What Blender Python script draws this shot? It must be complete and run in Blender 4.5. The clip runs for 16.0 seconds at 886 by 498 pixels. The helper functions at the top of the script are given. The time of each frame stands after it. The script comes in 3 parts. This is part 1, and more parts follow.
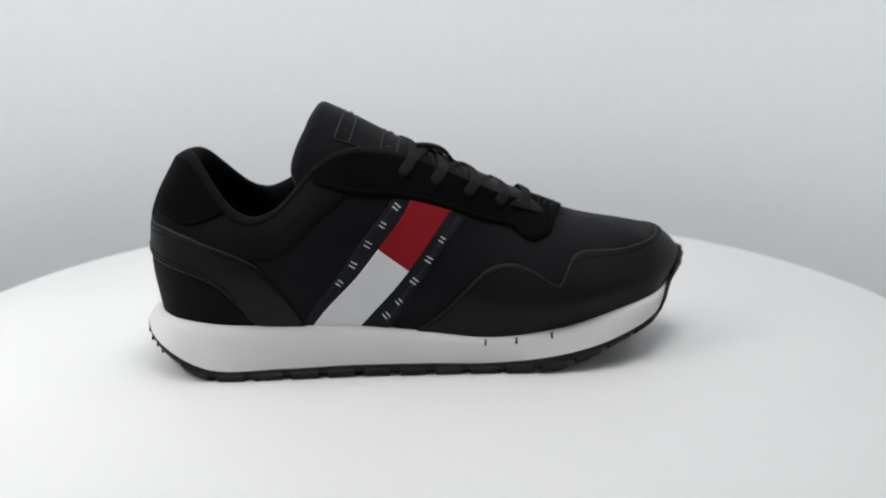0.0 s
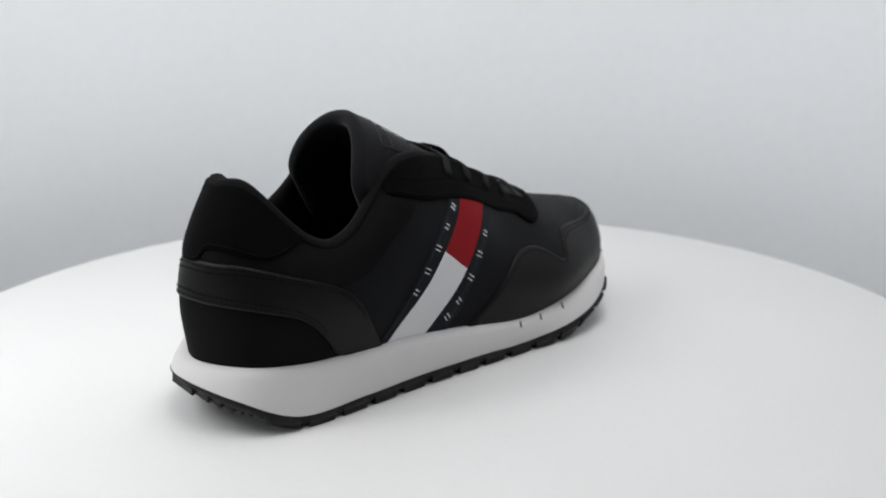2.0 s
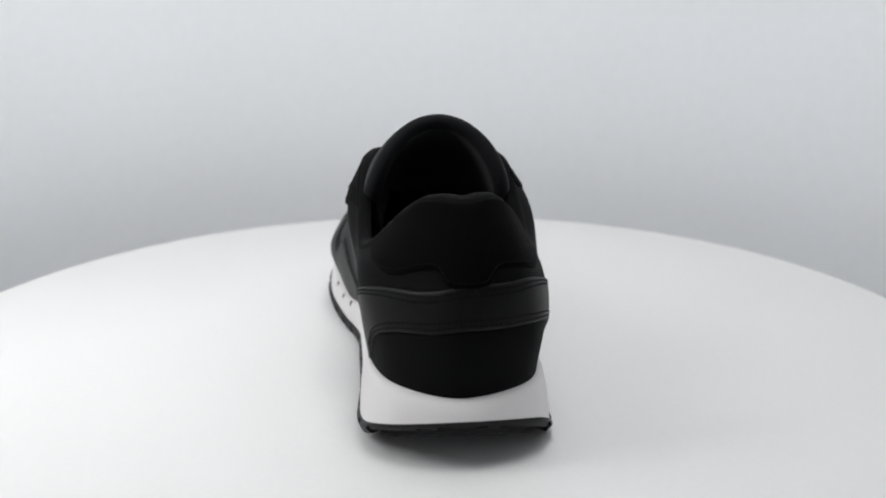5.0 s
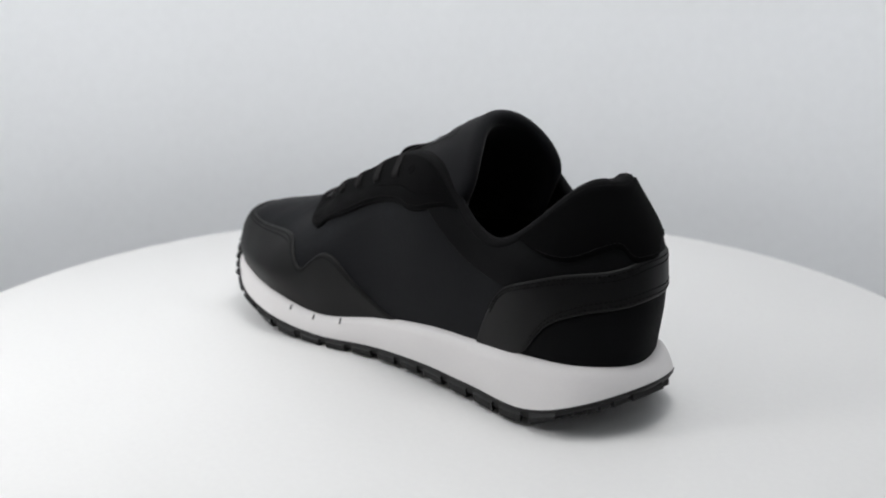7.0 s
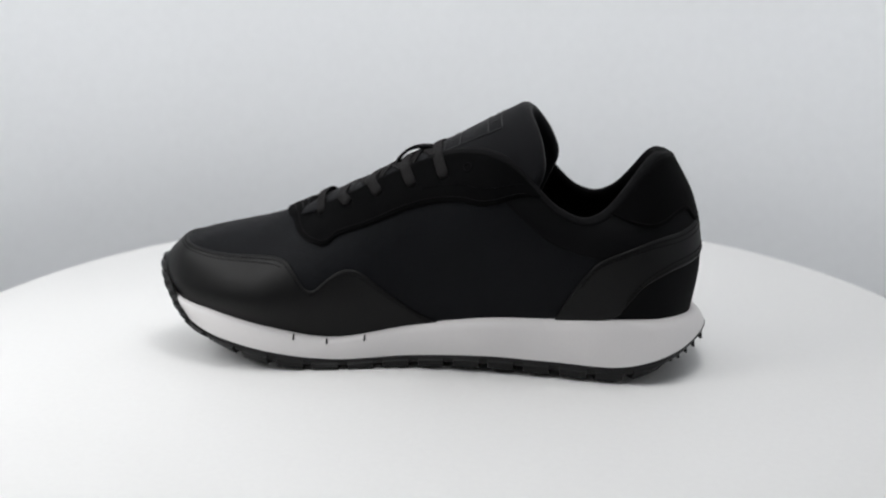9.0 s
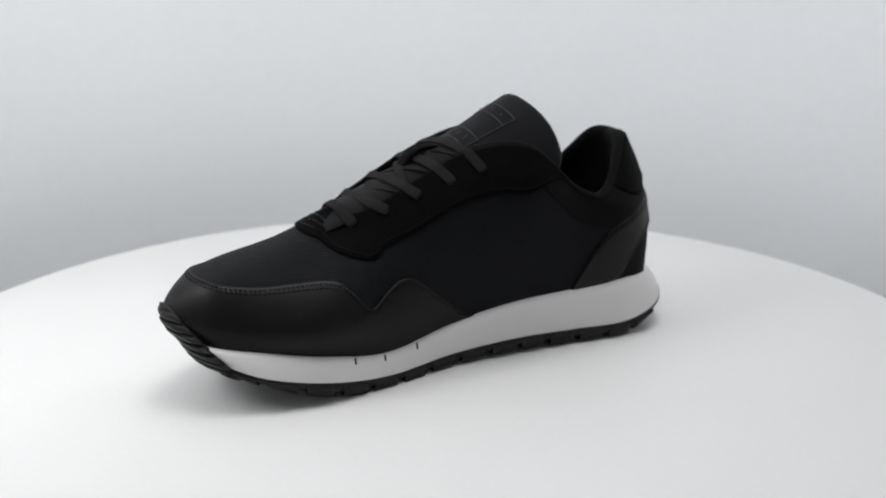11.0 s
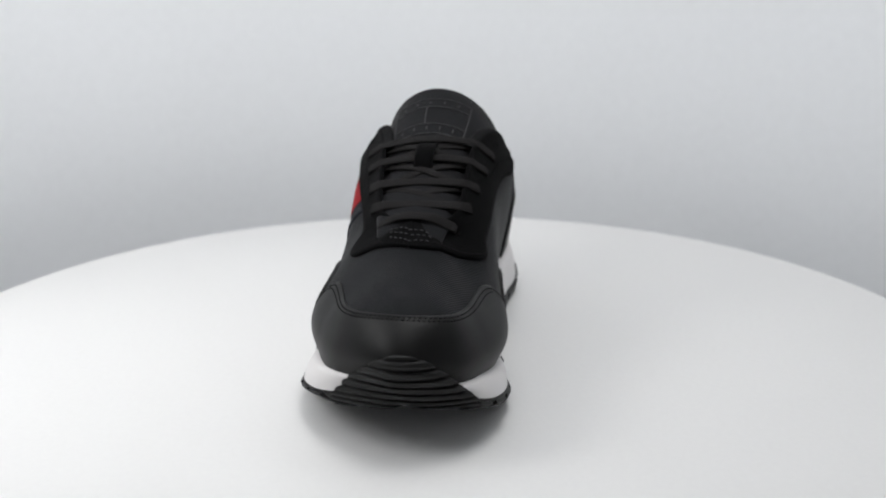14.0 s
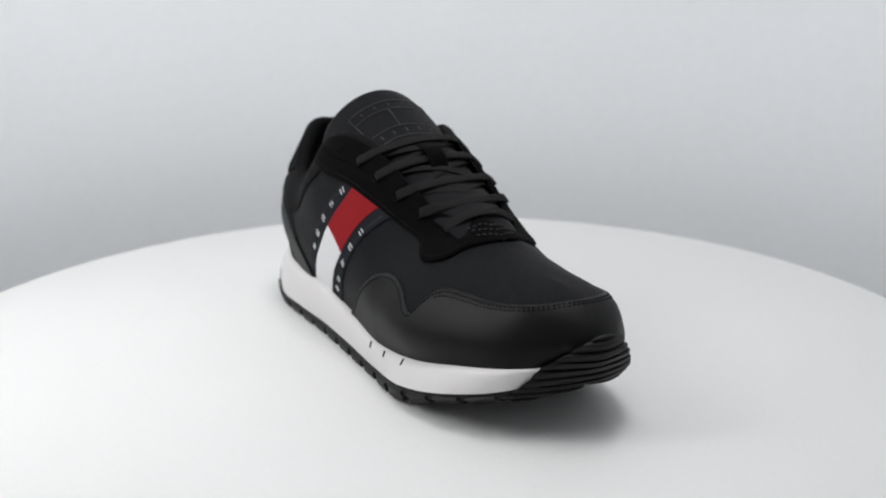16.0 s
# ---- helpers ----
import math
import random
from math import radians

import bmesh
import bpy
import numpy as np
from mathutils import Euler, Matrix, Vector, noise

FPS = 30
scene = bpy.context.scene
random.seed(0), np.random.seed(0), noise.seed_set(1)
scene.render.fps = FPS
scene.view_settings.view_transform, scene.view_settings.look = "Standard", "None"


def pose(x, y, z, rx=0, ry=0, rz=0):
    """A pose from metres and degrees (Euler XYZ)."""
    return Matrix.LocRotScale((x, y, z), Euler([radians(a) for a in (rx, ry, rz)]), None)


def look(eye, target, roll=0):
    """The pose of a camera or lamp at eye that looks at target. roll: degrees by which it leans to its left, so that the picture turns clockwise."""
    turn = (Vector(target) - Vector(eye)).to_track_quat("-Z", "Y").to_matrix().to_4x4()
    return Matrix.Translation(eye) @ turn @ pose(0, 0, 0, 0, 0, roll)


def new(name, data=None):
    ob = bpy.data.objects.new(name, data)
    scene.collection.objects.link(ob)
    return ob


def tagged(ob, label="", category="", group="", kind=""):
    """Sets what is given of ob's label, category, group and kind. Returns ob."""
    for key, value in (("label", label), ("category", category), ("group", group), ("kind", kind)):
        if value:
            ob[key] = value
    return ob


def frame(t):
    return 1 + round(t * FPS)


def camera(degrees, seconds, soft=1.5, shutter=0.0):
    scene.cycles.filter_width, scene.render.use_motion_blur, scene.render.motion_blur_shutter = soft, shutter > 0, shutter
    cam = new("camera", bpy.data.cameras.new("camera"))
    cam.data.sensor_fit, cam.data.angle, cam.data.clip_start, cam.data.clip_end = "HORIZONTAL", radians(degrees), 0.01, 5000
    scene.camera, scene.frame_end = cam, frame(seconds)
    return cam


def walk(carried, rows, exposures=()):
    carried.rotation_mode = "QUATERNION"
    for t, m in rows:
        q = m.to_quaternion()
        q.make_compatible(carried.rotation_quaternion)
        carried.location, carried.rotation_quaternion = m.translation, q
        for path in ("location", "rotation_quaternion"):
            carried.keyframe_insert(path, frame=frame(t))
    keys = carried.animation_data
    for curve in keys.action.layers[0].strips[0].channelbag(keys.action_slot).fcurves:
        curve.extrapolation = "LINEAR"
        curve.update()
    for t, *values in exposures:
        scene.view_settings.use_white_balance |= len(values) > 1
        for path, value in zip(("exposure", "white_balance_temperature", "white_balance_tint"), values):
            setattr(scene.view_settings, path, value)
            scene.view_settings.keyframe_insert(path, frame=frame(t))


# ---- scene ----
cam = camera(47.5, 16.0, soft=2.0)
EYE_D, EYE_Z = 0.54, 0.2074
cam.data.dof.use_dof, cam.data.dof.focus_distance, cam.data.dof.aperture_fstop = True, 0.48, 9.0


CAM_POSE = Matrix.Translation((0, -EYE_D, EYE_Z)) @ Euler((0, 0, radians(-1.007))).to_matrix().to_4x4() \
    @ Euler((radians(90 - 15.664), 0, 0)).to_matrix().to_4x4() @ Euler((0, 0, radians(-0.236))).to_matrix().to_4x4()
walk(cam, [(0, CAM_POSE), (16, CAM_POSE)], exposures=[(0, 0.0), (16, 0.0)])

# ---- light ----
world = bpy.data.worlds.new("world")
scene.world = world
world.use_nodes = True
world.node_tree.nodes["Background"].inputs[0].default_value = (0.8, 0.85, 0.92, 1)
world.node_tree.nodes["Background"].inputs[1].default_value = 0.05


def softbox(name, eye, target, w, h, watts, colour):
    data = bpy.data.lights.new(name, "AREA")
    data.shape, data.size, data.size_y, data.energy, data.color = "RECTANGLE", w, h, watts, colour
    ob = new(name, data)
    ob.matrix_world = look(eye, target)
    return ob


softbox("softbox_lamp_top", (0.0, -0.15, 1.18), (0.0, 0.22, 0), 0.8, 0.7, 2.9, (1.0, 0.995, 0.99))
# unseen overhead fill, added to balance brightness of the wall and table
softbox("added_fill_overhead", (0.12, -0.05, 1.20), (0.12, -0.049, 0), 0.3, 0.5, 3.9, (1.0, 0.995, 0.99))
softbox("softbox_lamp_left", (-0.43, -0.16, 0.44), (-0.22, 0.30, 0.03), 0.2, 0.3, 1.66, (1.0, 0.995, 0.99))


# ---- materials ----
def material(name, base, rough=0.6, metal=0.0, vary=0.15, scale=60.0, fine=900.0, bump=0.05, dist=0.0006, spec=0.5, sheen=0.0, weave=0.0, ribs="X", tilt=38.0, crown=False):
    """A procedural surface: colour varied at two scales and a fine relief; weave adds a ribbed cloth relief, with crown only where the cloth lies flat."""
    m = bpy.data.materials.new(name)
    m.use_nodes = True
    nt = m.node_tree
    b = nt.nodes["Principled BSDF"]
    tc = nt.nodes.new("ShaderNodeTexCoord")
    n1, n2 = nt.nodes.new("ShaderNodeTexNoise"), nt.nodes.new("ShaderNodeTexNoise")
    n1.inputs["Scale"].default_value, n2.inputs["Scale"].default_value = scale, fine
    n1.inputs["Detail"].default_value, n2.inputs["Detail"].default_value = 4, 3
    for n in (n1, n2):
        nt.links.new(tc.outputs["Object"], n.inputs["Vector"])
    add = nt.nodes.new("ShaderNodeMath")
    add.operation = "ADD"
    nt.links.new(n1.outputs["Fac"], add.inputs[0])
    nt.links.new(n2.outputs["Fac"], add.inputs[1])
    ramp = nt.nodes.new("ShaderNodeMapRange")
    ramp.inputs["From Min"].default_value, ramp.inputs["From Max"].default_value = 0.6, 1.4
    ramp.inputs["To Min"].default_value, ramp.inputs["To Max"].default_value = 1 - vary, 1 + vary
    nt.links.new(add.outputs[0], ramp.inputs["Value"])
    mul = nt.nodes.new("ShaderNodeVectorMath")
    mul.operation = "SCALE"
    mul.inputs[0].default_value = base
    nt.links.new(ramp.outputs["Result"], mul.inputs["Scale"])
    nt.links.new(mul.outputs[0], b.inputs["Base Color"])
    rr = nt.nodes.new("ShaderNodeMapRange")
    rr.inputs["To Min"].default_value, rr.inputs["To Max"].default_value = rough - 0.08, min(1, rough + 0.08)
    nt.links.new(n1.outputs["Fac"], rr.inputs["Value"])
    nt.links.new(rr.outputs["Result"], b.inputs["Roughness"])
    b.inputs["Metallic"].default_value = metal
    b.inputs["Specular IOR Level"].default_value = spec
    if sheen:
        b.inputs["Sheen Weight"].default_value, b.inputs["Sheen Roughness"].default_value = sheen, 0.4
    height = n2.outputs["Fac"]
    if weave:
        w1, w2 = nt.nodes.new("ShaderNodeTexWave"), nt.nodes.new("ShaderNodeTexWave")
        turned = nt.nodes.new("ShaderNodeMapping")
        turned.inputs["Rotation"].default_value = (0, 0 if crown else radians(12), radians(tilt))
        nt.links.new(tc.outputs["Object"], turned.inputs["Vector"])
        w1.bands_direction, w2.bands_direction = ribs, "Z" if ribs != "Z" else "X"
        for w in (w1, w2):
            w.inputs["Scale"].default_value, w.inputs["Distortion"].default_value = weave * .68, 0.6
            w.inputs["Detail Scale"].default_value = 3.0
            nt.links.new(turned.outputs["Vector"], w.inputs["Vector"])
        mx = nt.nodes.new("ShaderNodeMath")
        mx.operation = "MULTIPLY_ADD"
        mx.inputs[1].default_value = 0.02
        nt.links.new(w2.outputs["Fac"], mx.inputs[0])
        nt.links.new(w1.outputs["Fac"], mx.inputs[2])
        height = mx.outputs[0]
        if crown:
            geo, part_z, flat, mix = (nt.nodes.new("ShaderNode" + k) for k in ("NewGeometry", "SeparateXYZ", "MapRange", "Mix"))
            nt.links.new(geo.outputs["Normal"], part_z.inputs[0])
            flat.inputs["From Min"].default_value, flat.inputs["From Max"].default_value = 0.55, 0.85
            nt.links.new(part_z.outputs["Z"], flat.inputs["Value"])
            nt.links.new(flat.outputs["Result"], mix.inputs["Factor"])
            nt.links.new(n2.outputs["Fac"], mix.inputs["A"])
            nt.links.new(height, mix.inputs["B"])
            height = mix.outputs["Result"]
    bp = nt.nodes.new("ShaderNodeBump")
    bp.inputs["Strength"].default_value, bp.inputs["Distance"].default_value = bump, dist
    nt.links.new(height, bp.inputs["Height"])
    nt.links.new(bp.outputs[0], b.inputs["Normal"])
    return m


M_TABLE = material("table_white", (0.68, 0.679, 0.675), 0.5, vary=0.02, scale=8, fine=300, bump=0.02)
M_BOOTH = material("booth_white", (0.866, 0.884, 0.904), 0.8, vary=0.02, scale=4, fine=120, bump=0.02)
M_UNSEEN_WALL = material("unseen_wall_grey", (0.36, 0.36, 0.365), 0.8, vary=0.05, scale=3, fine=90, bump=0.03)
M_FLOOR = material("booth_floor", (0.25, 0.255, 0.26), 0.8, vary=0.04, scale=4, fine=120, bump=0.02)
M_CLOTH = material("black_twill", (0.0048, 0.0053, 0.0066), 0.66, bump=0.55, weave=450, dist=0.0004, sheen=0.07, spec=0.09, ribs="Y", tilt=18.0, crown=True)
M_MESH = material("black_mesh", (0.0032, 0.0033, 0.0038), 0.8, bump=0.35, weave=620, dist=0.0003, spec=0.09, sheen=0.02, ribs="Z", tilt=20.0)
M_TWILL = material("black_ribbed_cloth", (0.0075, 0.0077, 0.009), 0.85, bump=0.2, weave=360, dist=0.0004, spec=0.1, sheen=0.10)
M_LEATHER = material("black_leather", (0.0036, 0.0036, 0.0037), 0.47, bump=0.12, fine=1500, dist=0.0003, spec=0.18)
M_SUEDE = material("black_suede", (0.003, 0.003, 0.0033), 0.95, bump=0.4, fine=2500, spec=0.03, sheen=0.03)
M_LINING = material("black_lining", (0.0048, 0.0048, 0.0053), 0.9, bump=0.4, weave=700, dist=0.0003, spec=0.08, sheen=0.02)
M_MIDSOLE = material("white_foam", (0.69, 0.672, 0.670), 0.6, vary=0.03, scale=40, fine=1200, bump=0.1)
M_RUBBER = material("black_rubber", (0.0085, 0.0085, 0.0088), 0.5, bump=0.1, fine=900, spec=0.22)
M_LACE = material("charcoal_lace", (0.0115, 0.0108, 0.011), 0.85, bump=0.5, weave=900, dist=0.0003, spec=0.12)
M_NAVY = material("navy_tape", (0.0095, 0.0115, 0.0155), 0.8, bump=0.3, weave=700, dist=0.0002, spec=0.15)
M_RED = material("red_tape", (0.25, 0.009, 0.013), 0.75, vary=0.05, bump=0.3, weave=700, dist=0.0002, spec=0.12)
M_WHITE = material("white_tape", (0.70, 0.705, 0.715), 0.75, vary=0.03, bump=0.3, weave=700, dist=0.0002, spec=0.2)
M_THREAD = material("black_thread", (0.0045, 0.0045, 0.005), 0.9, spec=0.08)
M_PRINT = material("grey_print", (0.05, 0.05, 0.052), 0.8, spec=0.15)

# ---- rails of the shoe ----
# Each rail runs round the shoe: heel, outer side, toe, inner side (20 stations).
SOLE_LINE = np.array((
    (-.144, -.008, .029), (-.133, -.036, .030), (-.108, -.046, .0285), (-.075, -.046, .0275), (-.040, -.0435, .0265),
    (.000, -.042, .0222), (.035, -.041, .0185), (.070, -.0365, .0215), (.099, -.0278, .0275), (.1262, -.0118, .033),
    (.139, .020, .036), (.129, .041, .0325), (.105, .0495, .0285), (.075, .0505, .0222), (.040, .0435, .0165),
    (.000, .034, .0228), (-.040, .0315, .0285), (-.075, .0295, .030), (-.108, .0285, .032), (-.132, .018, .031)))
BELLY = np.array((
    (-.1475, -.009, .058), (-.135, -.0383, .058), (-.110, -.0498, .056), (-.075, -.0522, .054), (-.040, -.0495, .053),
    (.000, -.0455, .050), (.035, -.0435, .044), (.070, -.041, .041), (.1000, -.0285, .043), (.1280, -.0088, .047),
    (.1455, .020, .048), (.131, .0415, .045), (.106, .0515, .042), (.075, .0555, .040), (.040, .049, .042),
    (.000, .040, .048), (-.040, .037, .054), (-.075, .0340, .056), (-.110, .0315, .057), (-.1328, .0173, .058)))
SHOULDER = np.array((
    (-.1418, -.010, .088), (-.1347, -.0335, .086), (-.108, -.0475, .075), (-.078, -.0495, .075), (-.048, -.0500, .090),
    (-.005, -.0393, .089), (.030, -.029, .074), (.067, -.022, .067), (.095, -.014, .0625), (.122, -.0018, .0622),
    (.133, .018, .0620), (.1238, .0358, .0615), (.098, .0393, .061), (.070, .039, .063), (.033, .040, .072),
    (-.005, .0385, .087), (-.048, .0410, .090), (-.078, .0355, .076), (-.108, .0325, .076), (-.1290, .0138, .086)))
TOP_LINE = np.array((
    (-.1300, -.011, .1119), (-.1206, -.0275, .1106), (-.099, -.0425, .0868), (-.078, -.0435, .0865), (-.047, -.0370, .1145),
    (-.010, -.0250, .1125), (.043, -.0120, .0890), (.055, .006, .0860), (.080, .0095, .0762), (.103, .0125, .0705),
    (.117, .016, .0680), (.103, .0125, .0705), (.080, .0095, .0762), (.055, .006, .0860), (.043, .0250, .0880),
    (-.010, .0245, .1125), (-.047, .032, .1145), (-.078, .034, .0885), (-.099, .030, .0865), (-.1206, .0080, .1100)))
RAILS = (SOLE_LINE, BELLY, SHOULDER, TOP_LINE)


def ring(rail, a):
    """A point of a closed rail at the station a (Catmull-Rom)."""
    a = np.asarray(a, float)
    i = np.floor(a).astype(int)
    t = (a - i)[..., None]
    n = len(rail)
    p0, p1, p2, p3 = (rail[(i + k) % n] for k in (-1, 0, 1, 2))
    return 0.5 * (2 * p1 + (p2 - p0) * t + (2 * p0 - 5 * p1 + 4 * p2 - p3) * t * t + (3 * p1 - p0 - 3 * p2 + p3) * t ** 3)


def upper(a, w):
    """The upper at station a and height w, 0 at the sole line and 1 at the top line."""
    a, w = np.broadcast_arrays(np.asarray(a, float), np.asarray(w, float))
    r = [ring(k, a) for k in RAILS]
    k = np.clip((3.2 - np.abs(a - 10)) / .5, 0, 1)[..., None]
    over = ring(SHOULDER, 20 - a) * k + (2 * r[3] - r[2]) * (1 - k)
    r = [2 * r[0] - r[1]] + r + [over]
    s = np.clip(w, 0, 1) * 3
    i = np.minimum(s.astype(int), 2)
    t = (s - i)[..., None]
    r = np.stack(r)
    pick = lambda k: np.take_along_axis(r, np.broadcast_to((i + k)[None, ..., None], (1,) + r.shape[1:]), 0)[0]
    p0, p1, p2, p3 = (pick(k) for k in range(4))
    return 0.5 * (2 * p1 + (p2 - p0) * t + (2 * p0 - 5 * p1 + 4 * p2 - p3) * t * t + (3 * p1 - p0 - 3 * p2 + p3) * t ** 3)


def upper_normal(a, w):
    a, w = np.broadcast_arrays(np.asarray(a, float), np.asarray(w, float))
    da = upper(a + .02, w) - upper(a - .02, w)
    dw = upper(a, np.minimum(w + .01, 1)) - upper(a, np.maximum(w - .01, 0))
    n = np.cross(da, dw)
    return n / (np.linalg.norm(n, axis=-1, keepdims=True) + 1e-12)


def skin(a, w, lift):
    return upper(a, w) + upper_normal(a, w) * np.asarray(lift, float)[..., None]
# ---- end of rails ----


def turn(t):
    """How far the table has turned, in degrees."""
    return 18.4955 * t - 0.010094 * t * t


def grid_mesh(bm, pts, wrap_u=False, wrap_v=False):
    """Adds a grid of points (u, v, 3) to bm as quads."""
    nu, nv = pts.shape[:2]
    vs = [[bm.verts.new(pts[i, j]) for j in range(nv)] for i in range(nu)]
    for i in range(nu if wrap_u else nu - 1):
        for j in range(nv if wrap_v else nv - 1):
            bm.faces.new((vs[i][j], vs[(i + 1) % nu][j], vs[(i + 1) % nu][(j + 1) % nv], vs[i][(j + 1) % nv]))
    return vs


def part(name, bm, mat, parent=None, label="", smooth=True, weld=0.00005):
    """Links a bmesh as one mesh object under a thing or a part."""
    if weld:
        bmesh.ops.remove_doubles(bm, verts=bm.verts, dist=weld)
    bmesh.ops.recalc_face_normals(bm, faces=bm.faces)
    me = bpy.data.meshes.new(name)
    bm.to_mesh(me)
    bm.free()
    if smooth:
        for f in me.polygons:
            f.use_smooth = True
    me.materials.append(mat)
    ob = new(name, me)
    if parent:
        ob.parent = parent
    if label:
        ob["label"] = label
    return ob


def lathe(profile, n=128):
    bm = bmesh.new()
    ang = np.linspace(0, 2 * np.pi, n, endpoint=False)
    pr = np.array(profile)
    pts = np.stack([np.outer(np.cos(ang), pr[:, 0]), np.outer(np.sin(ang), pr[:, 0]), np.tile(pr[:, 1], (n, 1))], -1)
    grid_mesh(bm, pts, wrap_u=True)
    return bm


# ---- the booth ----
BOOTH_R = 0.42
def build_booth():
    # a sheet curved round behind the table, opening out at the sides towards an unseen wall added behind the camera
    ang = np.linspace(.25, np.pi - .25, 121)
    xy = [(.85, -1.1), (.85, -.6), (.62, -.15), (.47, .04)] + [(BOOTH_R * math.cos(q), BOOTH_R * math.sin(q)) for q in ang] + [(-.47, .04), (-.62, -.15), (-.85, -.6), (-.85, -1.1)]
    xo = [(x * 1.03, y if y == -1.1 else y + .015) for x, y in xy]
    bm = bmesh.new()
    lo, hi = -0.4, 1.25
    g = np.array([[(*p, lo), (*p, lo + .01), (*p, hi - .01), (*p, hi), (*q, hi), (*q, hi - .01), (*q, lo + .01), (*q, lo)] for p, q in zip(xy, xo)])
    grid_mesh(bm, g, wrap_v=True)
    tagged(part("wall_sweep", bm, M_BOOTH), "matt white sheet curved round behind the turntable", "wall", kind="structure")
    def slab(name, x0, x1, y0, y1, z0, z1, mat, label, cat):
        b = bmesh.new()
        for v in bmesh.ops.create_cube(b, size=1)["verts"]:
            v.co = ((x0 + x1) / 2 + v.co.x * (x1 - x0), (y0 + y1) / 2 + v.co.y * (y1 - y0), (z0 + z1) / 2 + v.co.z * (z1 - z0))
        tagged(part(name, b, mat, smooth=False), label, cat, kind="structure")
    R = .90
    # added out of view; its grey keeps bounced light off the camera-facing sides
    slab("unseen_wall_south", -R, R, -1.14, -1.102, lo, hi, M_UNSEEN_WALL, "unseen grey wall added behind the camera to limit bounced light", "wall")
    slab("floor", -R, R, -1.14, R, lo - .03, lo - .001, M_FLOOR, "pale grey floor under the turntable", "floor")
    # out of view, added to close the booth and return light downwards
    slab("ceiling", -R, R, -1.14, R, hi + .001, hi + .03, M_BOOTH, "unseen matt white ceiling added to bounce light", "ceiling")


TABLE_X, TABLE_Y = 0.0025, 0.003


def build_turntable():
    base = new("turntable")
    R = 0.3035
    part("top_disc", lathe([(0.0001, 0), (R - .0015, 0), (R - .0004, -.0004), (R, -.0015), (R, -.011), (R - .002, -.012), (0.0001, -.012)]),
         M_TABLE, base, weld=0.00002)
    part("pedestal", lathe([(0.0001, -.012), (.12, -.012), (.12, -.05), (.15, -.33), (.16, -.398), (0.0001, -.398)]), M_TABLE, base, weld=0.00002)
    return tagged(base, "round white turntable disc carrying the shoe", "turntable")


build_booth()
table = build_turntable()

# ---- the shoe ----
shoe = new("sneaker")
tagged(shoe, "black running sneaker, white midsole, red and white side stripe", "shoe")


def build_upper():
    bm = bmesh.new()
    a = np.linspace(0, 20, 321)[:-1]
    w = np.linspace(0, 1, 41)
    grid_mesh(bm, upper(a[:, None], w[None, :]), wrap_u=True)
    part("upper_body", bm, M_CLOTH, shoe, "black twill textile upper")


# the seam between the white midsole and the black outsole, and the heights of the tread
SEAM = np.array((
    (-.1525, -.008, .0228), (-.1400, -.0420, .0182), (-.113, -.0522, .0065), (-.075, -.0505, .006), (-.040, -.0475, .0065),
    (.000, -.046, .0065), (.035, -.045, .0060), (.070, -.0455, .0100), (.1005, -.0368, .0160), (.1272, -.0158, .0240),
    (.1395, .020, .033), (.1302, .043, .028), (.108, .0555, .0185), (.075, .0575, .0110), (.040, .049, .0060),
    (.000, .038, .0075), (-.040, .0355, .0095), (-.075, .0345, .0090), (-.113, .0350, .0095), (-.1395, .0252, .0170)))
TREAD = np.array((.0155, .0100, .0002, .0002, .0002, .0002, .0002, .0020, .0100, .0175, .0232, .0205, .0125, .0035, .0002, .0015, .003, .002, .002, .0110))
TUCK = np.array((.005, .004, .001, 0, 0, 0, 0, .001, .004, .006, .007, .006, .004, .001, 0, 0, 0, 0, .001, .004))


def build_sole():
    a = np.linspace(0, 20, 401)[:-1]
    top, seam, zt, tuck = ring(SOLE_LINE, a), ring(SEAM, a), ring(TREAD[:, None], a)[:, 0], ring(TUCK[:, None], a)
    out = seam - top
    out[:, 2] = 0
    out /= np.linalg.norm(out, axis=1, keepdims=True)
    up = np.array((0, 0, 1.0))
    rows = [top - out * .010, top + up * .0012, top + out * .0018 + up * .0008]
    for k in (.08, .25, .5, .75, 1.0):
        rows.append(top + (seam - top) * k + out * (.0034 * (1 - k) ** 1.3 + .0012 * math.sin(math.pi * k)) + up * .0008 * (1 - k))
    bm = bmesh.new()
    grid_mesh(bm, np.stack(rows, 1), wrap_u=True)
    part("midsole", bm, M_MIDSOLE, shoe, "white foam midsole")
    rows = []
    for o, k in ((-.012, 0), (-.0002, 0), (.0004, .04), (.0009, .3), (.0005, .85), (-.0015, 1), (-.02, 1)):
        p = seam + out * (o - tuck * k * .55)
        p[:, 2] = seam[:, 2] * (1 - k) + (zt * .70 + seam[:, 2] * .30) * k
        rows.append(p)
    mid = rows[-1].copy()
    mid[:, 1] = (rows[-1][:, 1] + rows[-1][::-1][:, 1].take(np.arange(400) - 1)) / 2
    rows.append(mid)
    bm = bmesh.new()
    grid_mesh(bm, np.stack(rows, 1), wrap_u=True)
    part("outsole", bm, M_RUBBER, shoe, "black rubber outsole")


build_upper()
build_sole()


def curve(ctrl, cuts=2):
    """A smooth outline w(a) from a few control points (corner cutting)."""
    p = np.array(ctrl, float).reshape(-1, 2)
    for _ in range(cuts):
        q = np.empty((2 * len(p), 2))
        q[0], q[-1] = p[0], p[-1]
        q[1:-1:2], q[2:-1:2] = p[:-1] * .75 + p[1:] * .25, p[:-1] * .25 + p[1:] * .75
        p = q
    return lambda a: np.interp(a, p[:, 0], p[:, 1])


